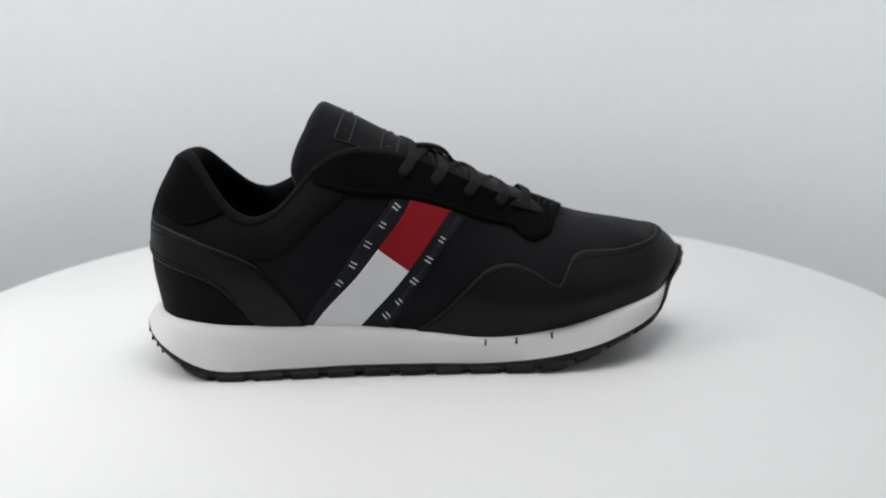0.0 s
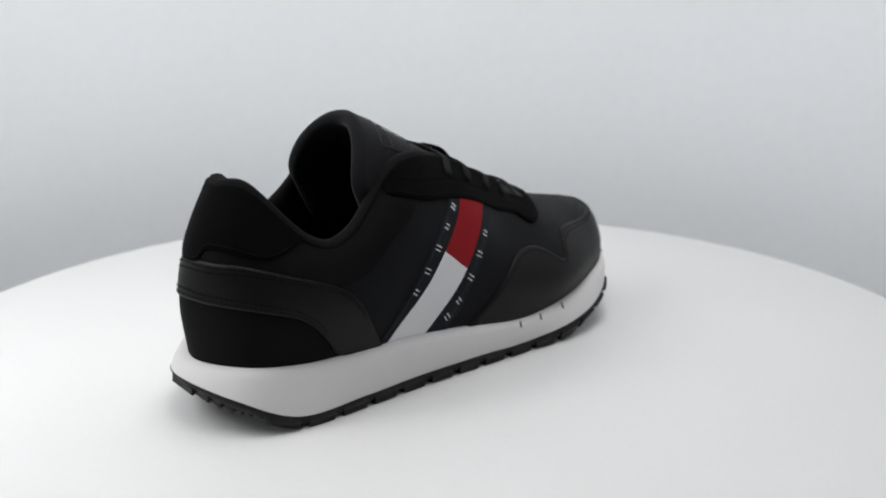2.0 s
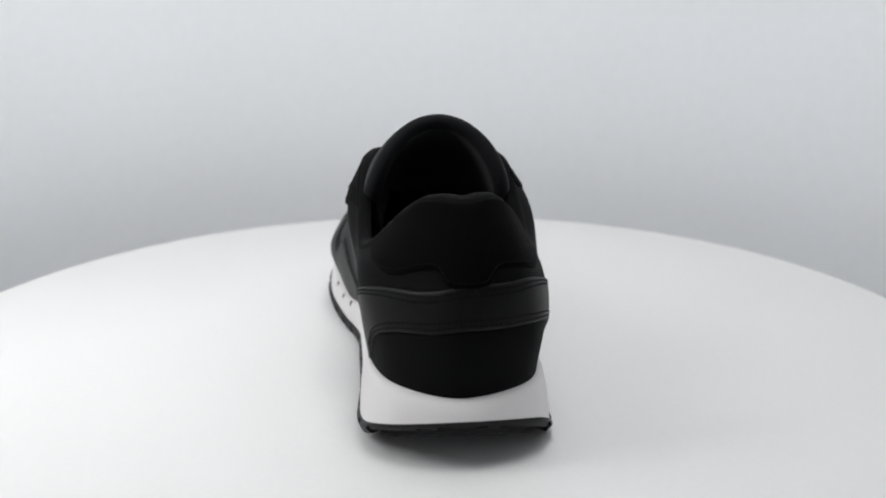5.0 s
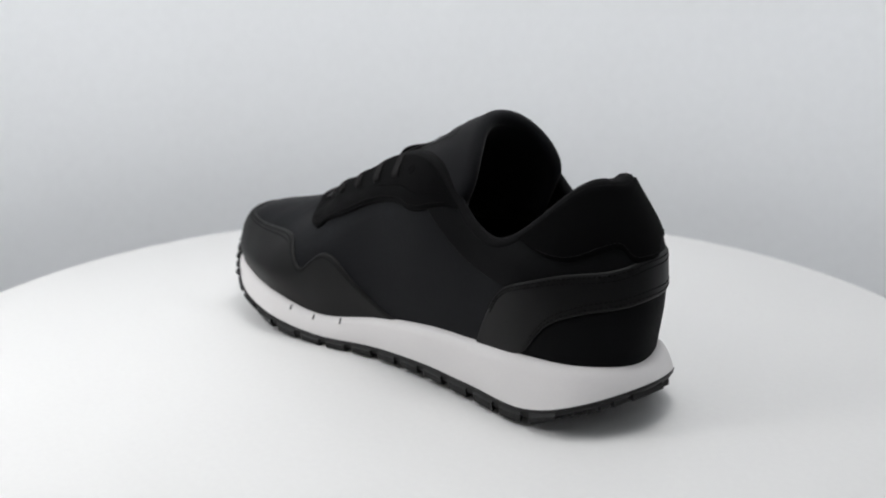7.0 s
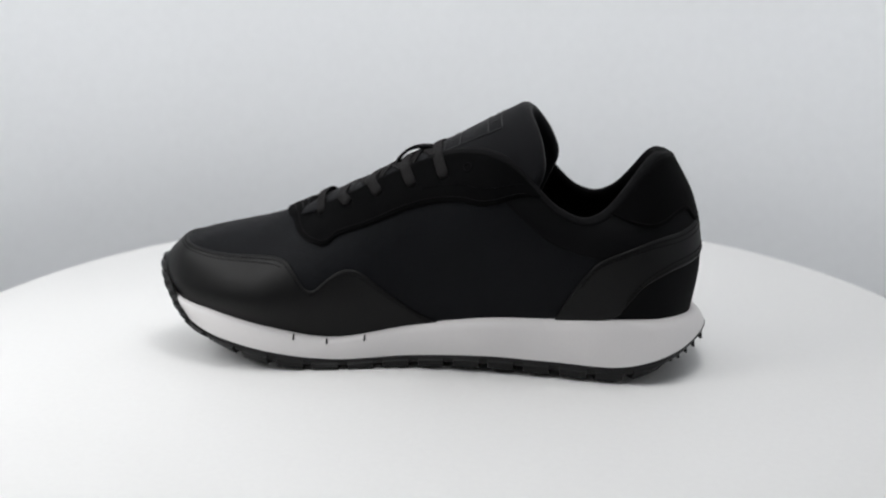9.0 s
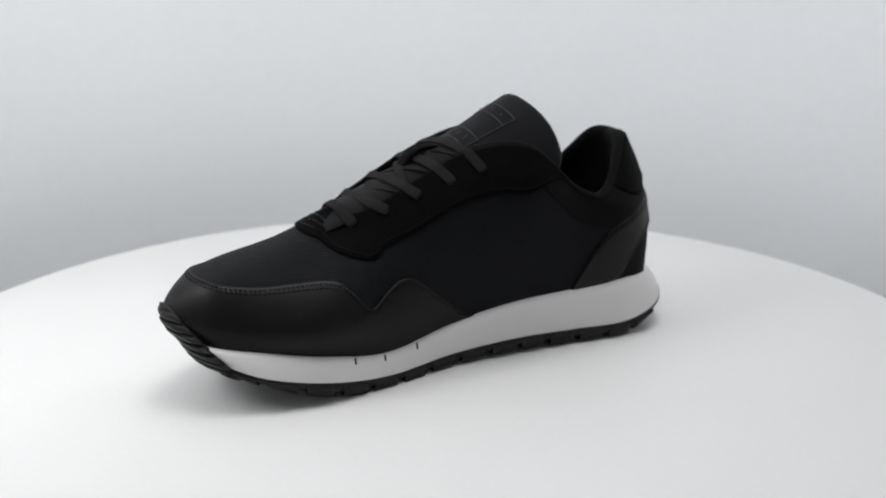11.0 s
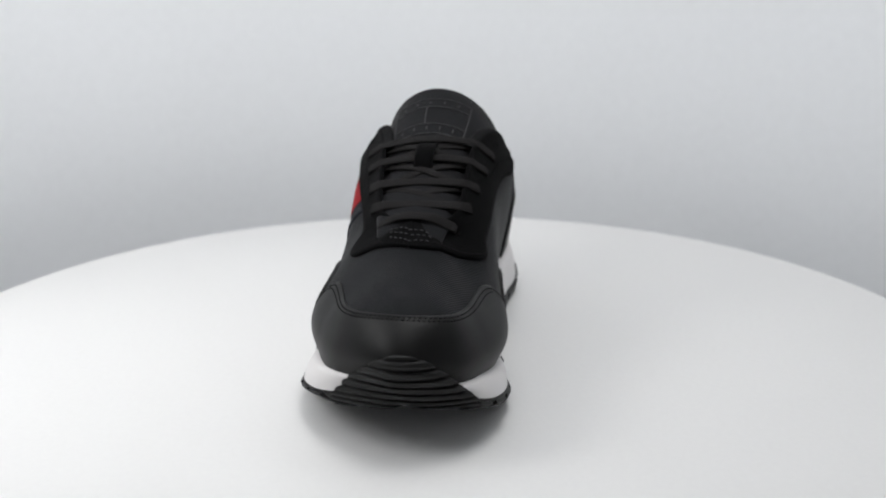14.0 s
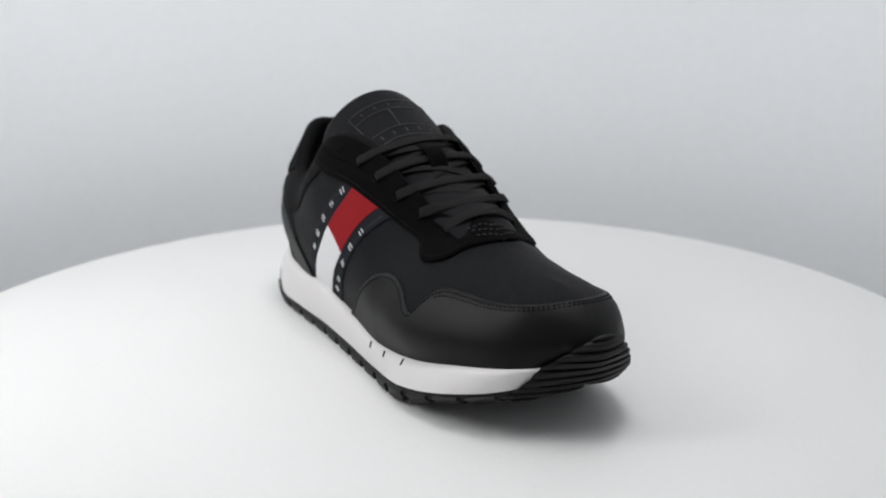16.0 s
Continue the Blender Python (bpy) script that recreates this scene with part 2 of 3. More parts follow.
def overlay(name, a0, a1, lo, hi, lift, mat, parent, label="", rows=12, step=.04):
    """A sewn-on panel between two outlines, with a rounded cut edge."""
    n = int((a1 - a0) / step) + 2
    a = np.linspace(a0, a1, n)
    wl, wh = lo(a), hi(a)
    wh = np.maximum(wh, wl)
    gap = wh - wl
    d = np.minimum(.010, gap / 4)
    ws, ls = [wl, wl, wl + d], [-.0006, lift * .65, lift]
    for k in np.linspace(0, 1, rows + 2)[1:-1]:
        ws.append(wl + d + (gap - 2 * d) * k)
        ls.append(lift)
    ws += [wh - d, wh, wh]
    ls += [lift, lift * .65, -.0006]
    ridge = (np.abs(a - 10) < 2.97) & (wh > .985)
    lifts = [np.where(ridge & (k >= len(ws) - 3), lift, l) for k, l in enumerate(ls)]
    pts = np.stack([skin(a, np.clip(w, 0, 1), l) for w, l in zip(ws, lifts)], 1)
    bm = bmesh.new()
    grid_mesh(bm, pts)
    return part(name, bm, mat, parent, label)


def stitch_row(a0, a1, w, lift, parent, mat=None, pitch=.0023, size=(.0017, .0006, .0006), name="stitching"):
    """A row of single stitches along an outline, in one mesh."""
    a = np.linspace(a0, a1, 1200)
    ww = w(a)
    p = skin(a, np.clip(ww, 0, 1), np.full(len(a), lift))
    nn = upper_normal(a, np.clip(ww, 0, 1))
    s = np.r_[0, np.cumsum(np.linalg.norm(np.diff(p, axis=0), axis=1))]
    bm = bmesh.new()
    for d in np.arange(pitch / 2, s[-1], pitch):
        i = min(int(np.searchsorted(s, d)), len(a) - 2)
        if not 0.01 < ww[i] < .99:
            continue
        t = p[i + 1] - p[i - 1]
        t /= np.linalg.norm(t) + 1e-12
        b = np.cross(nn[i], t)
        ts = bmesh.ops.create_cube(bm, size=1)["verts"]
        for v in ts:
            c = np.array(v.co)
            taper = 1 if c[2] < 0 else .75
            v.co = p[i] + t * c[0] * size[0] * taper + b * c[1] * size[1] * taper + nn[i] * c[2] * size[2]
    ob = part(name, bm, mat or M_THREAD, parent, weld=0)
    return tagged(ob, kind="stuff")


def tube(bm, pts, r, n=8, flat=1.0, up=None):
    """A round or flattened cord along pts; the flat side turns to up."""
    pts = np.asarray(pts, float)
    t = np.gradient(pts, axis=0)
    t /= np.linalg.norm(t, axis=1, keepdims=True) + 1e-12
    up = np.broadcast_to(np.array((0, 0, 1.0)) if up is None else np.asarray(up, float), pts.shape)
    b = np.cross(up, t)
    b /= np.linalg.norm(b, axis=1, keepdims=True) + 1e-12
    nrm = np.cross(t, b)
    ang = np.linspace(0, 2 * np.pi, n, endpoint=False)
    c, s_ = np.cos(ang), np.sin(ang)
    sq = lambda v: np.sign(v) * np.abs(v) ** (.6 if flat < .6 else 1)
    r = np.broadcast_to(np.asarray(r, float), len(pts))[:, None]
    g = pts[:, None] + b[:, None] * (r * sq(c)[None])[:, :, None] + nrm[:, None] * (r * flat * sq(s_)[None])[:, :, None]
    vs = grid_mesh(bm, g, wrap_v=True)
    bm.faces.new(vs[0][::-1])
    bm.faces.new(vs[-1])


ZERO, ONE = (lambda a: np.zeros_like(a)), (lambda a: np.ones_like(a))
GUARD = curve((4.83, 0, 5.12, .115, 5.54, .325, 5.92, .455, 6.32, .515, 6.62, .49, 6.90, .405, 7.04, .41, 7.13, .49, 7.34, .60, 7.88, .615, 8.42, .605,
               9.0, .635, 9.6, .69, 10, .71, 10.6, .695, 11.3, .65, 11.9, .622, 12.65, .630, 13.16, .605, 13.42, .49, 13.72, .345, 13.90, .43, 14.1, .48,
               14.41, .435, 14.8, .28, 15.2, .06, 15.4, 0))
EYESTAY = curve((3.70, 1, 3.75, .86, 4.3, .715, 4.73, .710, 5.21, .695, 5.78, .735, 6.39, .74, 6.56, .655, 6.70, .635, 6.98, .69, 7.25, .78, 7.56, .86, 7.755, .93, 7.805, .97, 7.82, 1,
                 12.18, 1, 12.195, .97, 12.26, .93, 12.52, .86, 12.83, .82, 13.22, .74, 13.5, .665, 13.73, .62, 13.89, .70, 14.56, .672, 15.44, .705, 15.8, .665, 16.15, .74, 16.58, .93, 16.65, 1))
BAND_TOP = curve((17.02, 0, 17.2, .14, 17.42, .31, 17.64, .48, 18.0, .55, 18.4, .56, 18.85, .54, 19.3, .53, 19.7, .55, 20, .58, 20.7, .58, 21.27, .607,
                  21.78, .622, 22.27, .578, 22.7, .47, 22.9, .347, 23.12, .184, 23.38, 0))
BAND_LOW = curve((17.02, 0, 17.95, 0, 18.16, .136, 18.44, .265, 18.96, .321, 19.57, .343, 20, .378, 20.6, .365, 21.0, .36, 21.47, .345, 21.99, .305, 22.24, .226,
                  22.45, .115, 22.6, 0, 23.38, 0))
TAB = curve((18.12, 1, 18.28, .76, 18.55, .64, 18.87, .60, 19.28, .632, 19.58, .645, 19.68, .60, 19.78, .56, 20.05, .555, 20.36, .56, 20.46, .60, 20.56, .645, 20.8, .65, 21.0, .655,
             21.41, .660, 21.62, .70, 21.78, .82, 21.9, 1))
COLLAR_SEAM = curve((15.95, .80, 16.1, .70, 16.8, .618, 17.47, .505, 17.8, .46, 18.4, .50, 20, .50, 22.3, .50, 22.87, .485, 23.36, .57, 23.78, .627, 24.12, .678, 24.3, .78))


def shifted(w, d):
    return lambda a: w(a) + d


def build_panels():
    overlay("collar_panel", 15.95, 24.3, COLLAR_SEAM, ONE, .0007, M_MESH, shoe, "black open-weave collar panel", rows=10)
    guard = overlay("toe_guard", 4.83, 15.4, ZERO, GUARD, .0013, M_LEATHER, shoe, "smooth black leather toe guard", rows=18, step=.03)
    stitch_row(4.9, 15.3, shifted(GUARD, -.026), .0013, guard)
    stitch_row(7.3, 13.2, shifted(GUARD, -.05), .0013, guard)
    overlay("heel_foot", 17.02, 23.38, ZERO, BAND_LOW, .0005, M_MESH, shoe, "black knitted cloth low on the heel", rows=6)
    band = overlay("heel_counter", 17.02, 23.38, BAND_LOW, BAND_TOP, .0015, M_LEATHER, shoe, "black leather band round the heel", rows=8)
    for d in (-.022, -.05):
        stitch_row(17.4, 23.0, shifted(BAND_TOP, d), .0015, band)
    for d in (.022, .05):
        stitch_row(18.1, 22.4, shifted(BAND_LOW, d), .0015, band)
    stay = overlay("eyestay", 3.70, 7.82, EYESTAY, ONE, .0016, M_SUEDE, shoe, "black suede eyestay round the throat", rows=12, step=.02)
    other = overlay("eyestay", 12.18, 16.65, EYESTAY, ONE, .0016, M_SUEDE, shoe, "black suede eyestay round the throat", rows=12, step=.03)
    stitch_row(3.9, 7.4, shifted(EYESTAY, .03), .0017, stay, M_LACE, size=(.0018, .0004, .0005))
    stitch_row(12.6, 16.4, shifted(EYESTAY, .03), .0017, other, M_LACE, size=(.0018, .0004, .0005))
    for k in range(3):
        # the rows that cross the front of the throat
        t = np.linspace(0, 1, 200)
        a = np.r_[7.40 - .15 * k + .30 * t ** .7, 12.30 + .15 * k + .30 * t ** 1.4]
        w = np.r_[.885 + .11 * t, .995 - .11 * t]
        p, nn = skin(a, w, np.full(400, .0017)), upper_normal(a, w)
        run = np.r_[0, np.cumsum(np.linalg.norm(np.diff(p, axis=0), axis=1))]
        bm = bmesh.new()
        for d in np.arange(.001, run[-1], .0029):
            i = min(int(np.searchsorted(run, d)), 396)
            if abs(i - 200) > 3:
                along = (p[i + 2] - p[i - 1]) / np.linalg.norm(p[i + 2] - p[i - 1])
                tube(bm, [p[i] - along * .0008, p[i] + nn[i] * .0002, p[i] + along * .0008], .00028, n=5)
        tagged(part("stitching", bm, M_PRINT, stay, weld=0), kind="stuff")
    stitch_row(3.9, 5.6, shifted(EYESTAY, .12), .0017, stay, M_THREAD)
    stitch_row(15.0, 16.4, shifted(EYESTAY, .10), .0017, other, M_THREAD)
    tab = overlay("heel_tab", 18.12, 21.9, TAB, ONE, .0016, M_SUEDE, shoe, "black suede heel tab", rows=12, step=.03)
    stitch_row(18.3, 21.8, shifted(TAB, .03), .0017, tab, M_LACE, size=(.0016, .0004, .0005))


def build_stripe():
    """The woven tape on the outer side: navy edges with small white marks, and a white and a red field."""
    def line(*c):
        return lambda w: np.polyval(c, np.minimum(w, .70)) + 2.0 * np.maximum(w - .70, 0)
    L = line(-15.651, 19.914, -6.303, 2.105, 3.257)
    l = line(-10.715, 11.504, -2.176, 1.683, 3.448)
    r = line(-10.581, 12.308, -2.955, 1.606, 4.122)
    R = line(-16.297, 20.869, -6.783, 1.864, 4.474)

    def field(name, e0, e1, w0, w1, lift, mat, parent, label=""):
        n, k = 42, 12
        u = np.r_[0, .025, np.linspace(.06, .94, k - 4), .975, 1]
        t = np.r_[0, .006, np.linspace(.02, .98, n - 4), .994, 1]
        g = np.zeros((n + 2, k + 2, 3))
        tt, uu = np.r_[0, t, 1], np.r_[0, u, 1]
        for i, ti in enumerate(tt):
            for j, uj in enumerate(uu):
                w = (w0[0] + (w1[0] - w0[0]) * ti) * (1 - uj) + (w0[1] + (w1[1] - w0[1]) * ti) * uj
                a = e0(w) * (1 - uj) + e1(w) * uj
                edge = i in (0, n + 1) or j in (0, k + 1)
                g[i, j] = skin(np.array(a), np.array(w), np.array(-.0003 if edge else lift))
        bm = bmesh.new()
        grid_mesh(bm, g)
        return part(name, bm, mat, parent, label)
    tape = field("side_stripe", L, R, (0.0, 0.0), (.73, .73), .0006, M_NAVY, shoe, "navy woven side stripe")
    field("white_field", l, r, (0.0, 0.0), (.482, .392), .0009, M_WHITE, tape, "white field of the stripe")
    field("red_field", l, r, (.482, .392), (.73, .74), .0009, M_RED, tape, "red field of the stripe")
    marks = ((3.88, .328), (4.12, .421), (4.36, .504), (4.57, .581), (4.76, .662), (4.47, .114), (4.63, .219), (4.84, .347), (5.07, .448), (5.31, .542))
    for k, (a, w) in enumerate(marks):
        along = (skin(np.array(a + .16), np.array(w + .07), np.array(0.)) - skin(np.array(a - .16), np.array(w - .07), np.array(0.)))
        c = skin(np.array(a), np.array(w), np.array(.0009))
        nrm = upper_normal(np.array(a), np.array(w))
        along /= np.linalg.norm(along)
        across = np.cross(nrm, along)
        bm = bmesh.new()
        for o in (-.0011, .0011):
            for v in bmesh.ops.create_cube(bm, size=1)["verts"]:
                v.co = c + along * (v.co.x * .0005 + o) + across * v.co.y * (.0036 if k % 3 else .0029) + nrm * v.co.z * .0004
        part("mark", bm, M_WHITE, tape, smooth=False, weld=0)
    for e, d in ((L, .05), (R, -.06)):
        bm = bmesh.new()
        for wi in np.linspace(.05, .69, 60):
            p0 = skin(np.array(e(wi) + d), np.array(wi), np.array(.0006))
            p1 = skin(np.array(e(wi) + d * 1.7), np.array(wi + .006), np.array(.0006))
            tube(bm, [p0, (p0 + p1) / 2, p1], .00015, n=5)
        tagged(part("stitching", bm, M_PRINT, tape, weld=0), kind="stuff")


def build_collar():
    """The padded rim of the opening and the lining below it."""
    a = np.linspace(14.95, 25.05, 260)
    top = ring(TOP_LINE, a)
    sh = upper(a, np.full(len(a), .93))
    nn = upper_normal(a, np.full(len(a), .97))
    mid = np.stack([top[:, 0] * .80 - .012, np.interp(top[:, 0], (-.13, 0), (-.010, .001)), top[:, 2] * 0], -1)
    inn = mid - top
    inn[:, 2] = 0
    inn /= np.linalg.norm(inn, axis=1, keepdims=True)
    up = top - sh
    up /= np.linalg.norm(up, axis=1, keepdims=True)
    rows = []
    for o, u in ((-.0006, -.0020), (-.0013, -.0011), (-.0013, .0004), (-.0004, .0018), (.0014, .0025), (.0034, .0021), (.0051, .0003), (.0062, -.005), (.0066, -.012)):
        fat = 1 + .8 * np.exp(-((a - 20) / .9) ** 2)[:, None]
        rows.append(top + inn * (o * fat if o > 0 else o * (1.9 - fat) / .9) + up * u)
    low = ring(SOLE_LINE, a)
    floor_mid = np.stack([low[:, 0] * .86, low[:, 1] * .8 - .001, np.full(len(a), .040)], -1)
    last = rows[-1]
    for k in (.3, .65, 1.0):
        rows.append(last + (floor_mid - last) * k + inn * -.004 * math.sin(k * math.pi))
    bm = bmesh.new()
    grid_mesh(bm, np.stack(rows, 1))
    part("collar", bm, M_LINING, shoe, "padded black textile collar and lining")
    a = np.linspace(0, 20, 161)[:-1]
    edge = ring(SOLE_LINE, a) * (.93, .93, 0) + np.array((0, 0, .039))
    c = np.stack([edge[:, 0] * .9, np.interp(edge[:, 0], (-.13, .14), (-.008, .016)), np.full(len(a), .037)], -1)
    bm = bmesh.new()
    grid_mesh(bm, np.stack([edge + (c - edge) * k for k in (0, .3, .6, 1)], 1), wrap_u=True)
    part("insole", bm, M_LINING, shoe, "black textile insole")


T_X, T_Z = (.066, .050, .034, .014, -.019, -.040, -.054), (.0812, .0888, .0958, .1048, .1212, .1326, .1395)
T_W, T_D = (.016, .019, .022, .026, .032, .0355, .0355), (.004, .006, .009, .014, .023, .031, .036)


def tongue(s, f, lift=0.0):
    """The tongue at s (0 toe end, 1 top) and f (-1 outer edge, 1 inner edge)."""
    s, f = np.broadcast_arrays(np.asarray(s, float), np.asarray(f, float))
    s = s * (1 - .07 * np.abs(f) ** 6)
    k = np.linspace(0, 1, 7)
    sm = lambda tab: sum(np.interp(np.clip(s + o, 0, 1), k, tab) for o in (-.07, -.035, 0, .035, .07)) / 5
    x, z, w, d = sm(T_X), sm(T_Z), sm(T_W), sm(T_D)
    ang = f * 1.35
    q = (1 - np.cos(ang)) / (1 - math.cos(1.35))
    cy = .0065 - .0085 * s - .002 * s ** 4
    cosn = np.cos(ang * .8)
    return np.stack([x - .019 * s ** 3 * q - .002 * s ** 6 * np.exp(-((f - .55) / .3) ** 2) + lift * .45 * cosn, cy + (w + lift) * np.sin(ang) / math.sin(1.35), z - d * q + lift * .9 * cosn], -1)


def build_tongue():
    s, f = np.linspace(0, 1, 60), np.linspace(-1, 1, 41)
    rows = [tongue(s[:, None], f[None, :], 0.0)]
    outer = rows[0]
    inner = tongue(s[:, None], f[None, :], -.0075)
    end = [tongue(np.full(41, 1.0), f, l) + np.array((-o, 0, o * .45)) for l, o in ((-.0008, .0018), (-.0025, .0030), (-.0045, .0032), (-.0065, .0018))]
    g = np.concatenate([outer, np.stack(end), inner[::-1]], 0)
    # the padded sides run on down inside the collar
    deep = np.clip((s - .45) / .3, 0, 1)
    deep = np.r_[deep, np.ones(4), deep[::-1]][:, None]
    wings = [[g[:, j] + np.c_[deep * .010 * k, sgn * deep * -.0015 * k, deep * -.022 * k] for k in ks] for j, sgn, ks in ((0, -1, (1.0, .66, .33)), (40, 1, (.33, .66, 1.0)))]
    g = np.concatenate([np.stack(wings[0], 1), g, np.stack(wings[1], 1)], 1)
    bm = bmesh.new()
    vs = grid_mesh(bm, g)
    n = len(s)
    for j in (0, g.shape[1] - 1):
        for i in range(n - 1):
            bm.faces.new((vs[i][j], vs[i + 1][j], vs[len(g) - 2 - i][j], vs[len(g) - 1 - i][j]))
    tg = part("tongue", bm, M_TWILL, shoe, "padded black ribbed tongue")

    def printed(name, s0, f0, s1, f1, wd=.00034):
        t = np.linspace(0, 1, 24)
        p = tongue(s0 + (s1 - s0) * t, f0 + (f1 - f0) * t, .0004)
        bm2 = bmesh.new()
        tube(bm2, p, wd, n=6, flat=.5, up=np.array((.4, 0, .9)))
        return part(name, bm2, M_PRINT, tg, "faint grey printed line")
    for s_ in (.645, .695, .805, .868):
        printed("print_line", s_, -.56, s_, .41)
    for f_ in (-.56, .41):
        printed("print_line", .645, f_, .868, f_)
    printed("print_line", .695, -.12, .805, -.12)
    for s_ in (.670, .836):
        for f_ in (-.42, -.25, -.08, .09, .26):
            printed("print_mark", s_ - .008, f_, s_ + .008, f_, .0005)
    # the loop that holds the laces
    t = np.linspace(0, 1, 25)
    c = tongue(.475 + .125 * t, np.zeros(25), -.001) + np.outer(np.sin(np.pi * t) ** .8, (.0022, 0, .0046))
    bm = bmesh.new()
    tube(bm, c, .0052, n=12, flat=.16, up=np.array((.45, 0, .9)))
    part("lace_loop", bm, M_SUEDE, tg, "black suede lace loop")


def build_laces():
    down = np.array((.92, 0, -.40))
    nrm = np.array((.40, 0, .92))
    aa, ww = np.meshgrid(np.linspace(4.4, 7.4, 121), np.linspace(.7, 1, 31), indexing="ij")
    ab, wb = np.meshgrid(np.linspace(12.6, 15.6, 121), np.linspace(.7, 1, 31), indexing="ij")

    def snap(p, lat):
        a_, w_ = (aa, ww) if lat else (ab, wb)
        g = upper(a_, w_)
        k = np.unravel_index(np.argmin(((g - p) ** 2).sum(-1)), a_.shape)
        at = skin(a_[k], w_[k], np.array(.0018))
        # the lace meets the edge of the throat a little nearer the toe than its eyelet
        rim = a_[:, 0][(a_[:, 0] < 6.75) & (a_[:, 0] > 4) | (a_[:, 0] > 13.25)]
        edge = ring(TOP_LINE, rim)
        return at, upper_normal(a_[k], w_[k]), edge[np.argmin(abs(edge[:, 0] - at[0] - .0055))]
    lat = [snap(np.array((.0526 - .0164 * i, -.0118 - .0056 * i, .0793 + .0063 * i)), True) for i in range(5)]
    med = [snap(np.array((.0496 - .0172 * i, .0262 + .0018 * i, .0803 + .0059 * i)), False) for i in range(5)]
    lat_under, med_under = list(lat), list(med)
    for side in (lat_under, med_under):
        side[0] = (*side[0][:2], (side[0][2] * .35 + side[1][2] * .65) - nrm * .001)
    # at the front the laces lie over the closed suede
    (p, pn, _), (q, qn, _) = lat[0], med[0]
    lat[0], med[0] = (p, pn, p + (q - p) * .27 + nrm * .0062), (q, qn, q - (q - p) * .27 + nrm * .0062)

    def ribbon(one, two, high, lie):
        (p, pn, pe), (q, qn, qe) = one, two
        m = (pe + qe) / 2 + nrm * high
        # out of the eyelet, over the edge of the eyestay, across the tongue, and down into the other eyelet
        ctl = [p - pn * .002, p + pn * .0012, (p + pe) / 2 + pn * lie, pe + nrm * lie * 1.2, m, qe + nrm * lie * 1.2, (q + qe) / 2 + qn * lie, q + qn * .0012, q - qn * .002]
        pts = np.array(ctl)
        for _ in range(3):
            r = np.empty((2 * len(pts), 3))
            r[0], r[-1] = pts[0], pts[-1]
            r[1:-1:2], r[2:-1:2] = pts[:-1] * .75 + pts[1:] * .25, pts[:-1] * .25 + pts[1:] * .75
            pts = r
        k = np.linspace(0, 1, len(pts))[:, None]
        one_side, other_side = np.clip((.46 - k) / .12, 0, 1), np.clip((k - .54) / .12, 0, 1)
        mixn = pn * one_side + qn * other_side + nrm * (1 - one_side - other_side)
        return pts, mixn

    def crossing(one, two, high):
        (p, pn, pe), (q, qn, qe) = one, two
        side = (pe - qe) / np.linalg.norm(pe - qe)
        m = (pe + qe) / 2 + nrm * high
        # from under one edge of the eyestay, over the tongue, to under the other
        pts = np.array([pe + side * .0005 - nrm * .0065, pe - side * .0025 - nrm * .0012, m + side * .006, m - side * .006, qe + side * .0025 - nrm * .0012, qe - side * .0005 - nrm * .0065])
        for _ in range(3):
            r = np.empty((2 * len(pts), 3))
            r[0], r[-1] = pts[0], pts[-1]
            r[1:-1:2], r[2:-1:2] = pts[:-1] * .75 + pts[1:] * .25, pts[:-1] * .25 + pts[1:] * .75
            pts = r
        return pts, np.broadcast_to(nrm, pts.shape)
    lace = new("shoelace")
    lace.parent = shoe
    lace["label"] = "flat dark charcoal shoelace"
    for i in range(4):
        for one, two, h in ((lat_under[i], med_under[i + 1], (.0012, .0020, .0026, .0036)[i]), (med_under[i], lat_under[i + 1], (.0016, .0026, .0032, .0042)[i])):
            pts, up = crossing(one, two, h)
            bm = bmesh.new()
            tube(bm, pts, .0024, n=12, flat=.22, up=up)
            part("lace_crossing", bm, M_LACE, lace)
    for i in range(5):
        pts, up = ribbon(lat[i], med[i], (.0026, .0028, .0030, .0040, .0054)[i], .0014)
        bm = bmesh.new()
        tube(bm, pts, .0029 * np.interp(np.linspace(0, 1, len(pts)), (0, .12, .2, .8, .88, 1), (.5, .7, 1, 1, .7, .5)), n=12, flat=.22, up=up)
        part("lace_bar", bm, M_LACE, lace)
    for p, pn, _ in lat + med:
        bm = bmesh.new()
        b = np.cross(pn, down)
        ang = np.linspace(0, 2 * np.pi, 17)
        circ = p + np.outer(np.cos(ang), down * .0026) + np.outer(np.sin(ang), b * .0026) - pn * .0004
        tube(bm, circ, .0004, n=6, up=pn)
        part("eyelet", bm, M_THREAD, lace)
    for a_, w_ in ((4.45, .90), (15.55, .90)):
        p, pn = skin(np.array(a_), np.array(w_), np.array(.0016)), upper_normal(np.array(a_), np.array(w_))
        bm = bmesh.new()
        b = np.cross(pn, down)
        ang = np.linspace(0, 2 * np.pi, 17)
        tube(bm, p + np.outer(np.cos(ang), down * .0022) + np.outer(np.sin(ang), b * .0022), .0004, n=6, up=pn)
        part("eyelet", bm, M_THREAD, lace)


BUMP = curve((9.0, -1.3, 9.2, -.85, 9.34, -.4, 9.38, 0, 9.46, .09, 9.64, .28, 9.87, .385, 10.12, .41, 10.43, .385, 10.63, .29, 10.97, .10, 11.08, 0, 11.3, -.6, 11.6, -1.25))


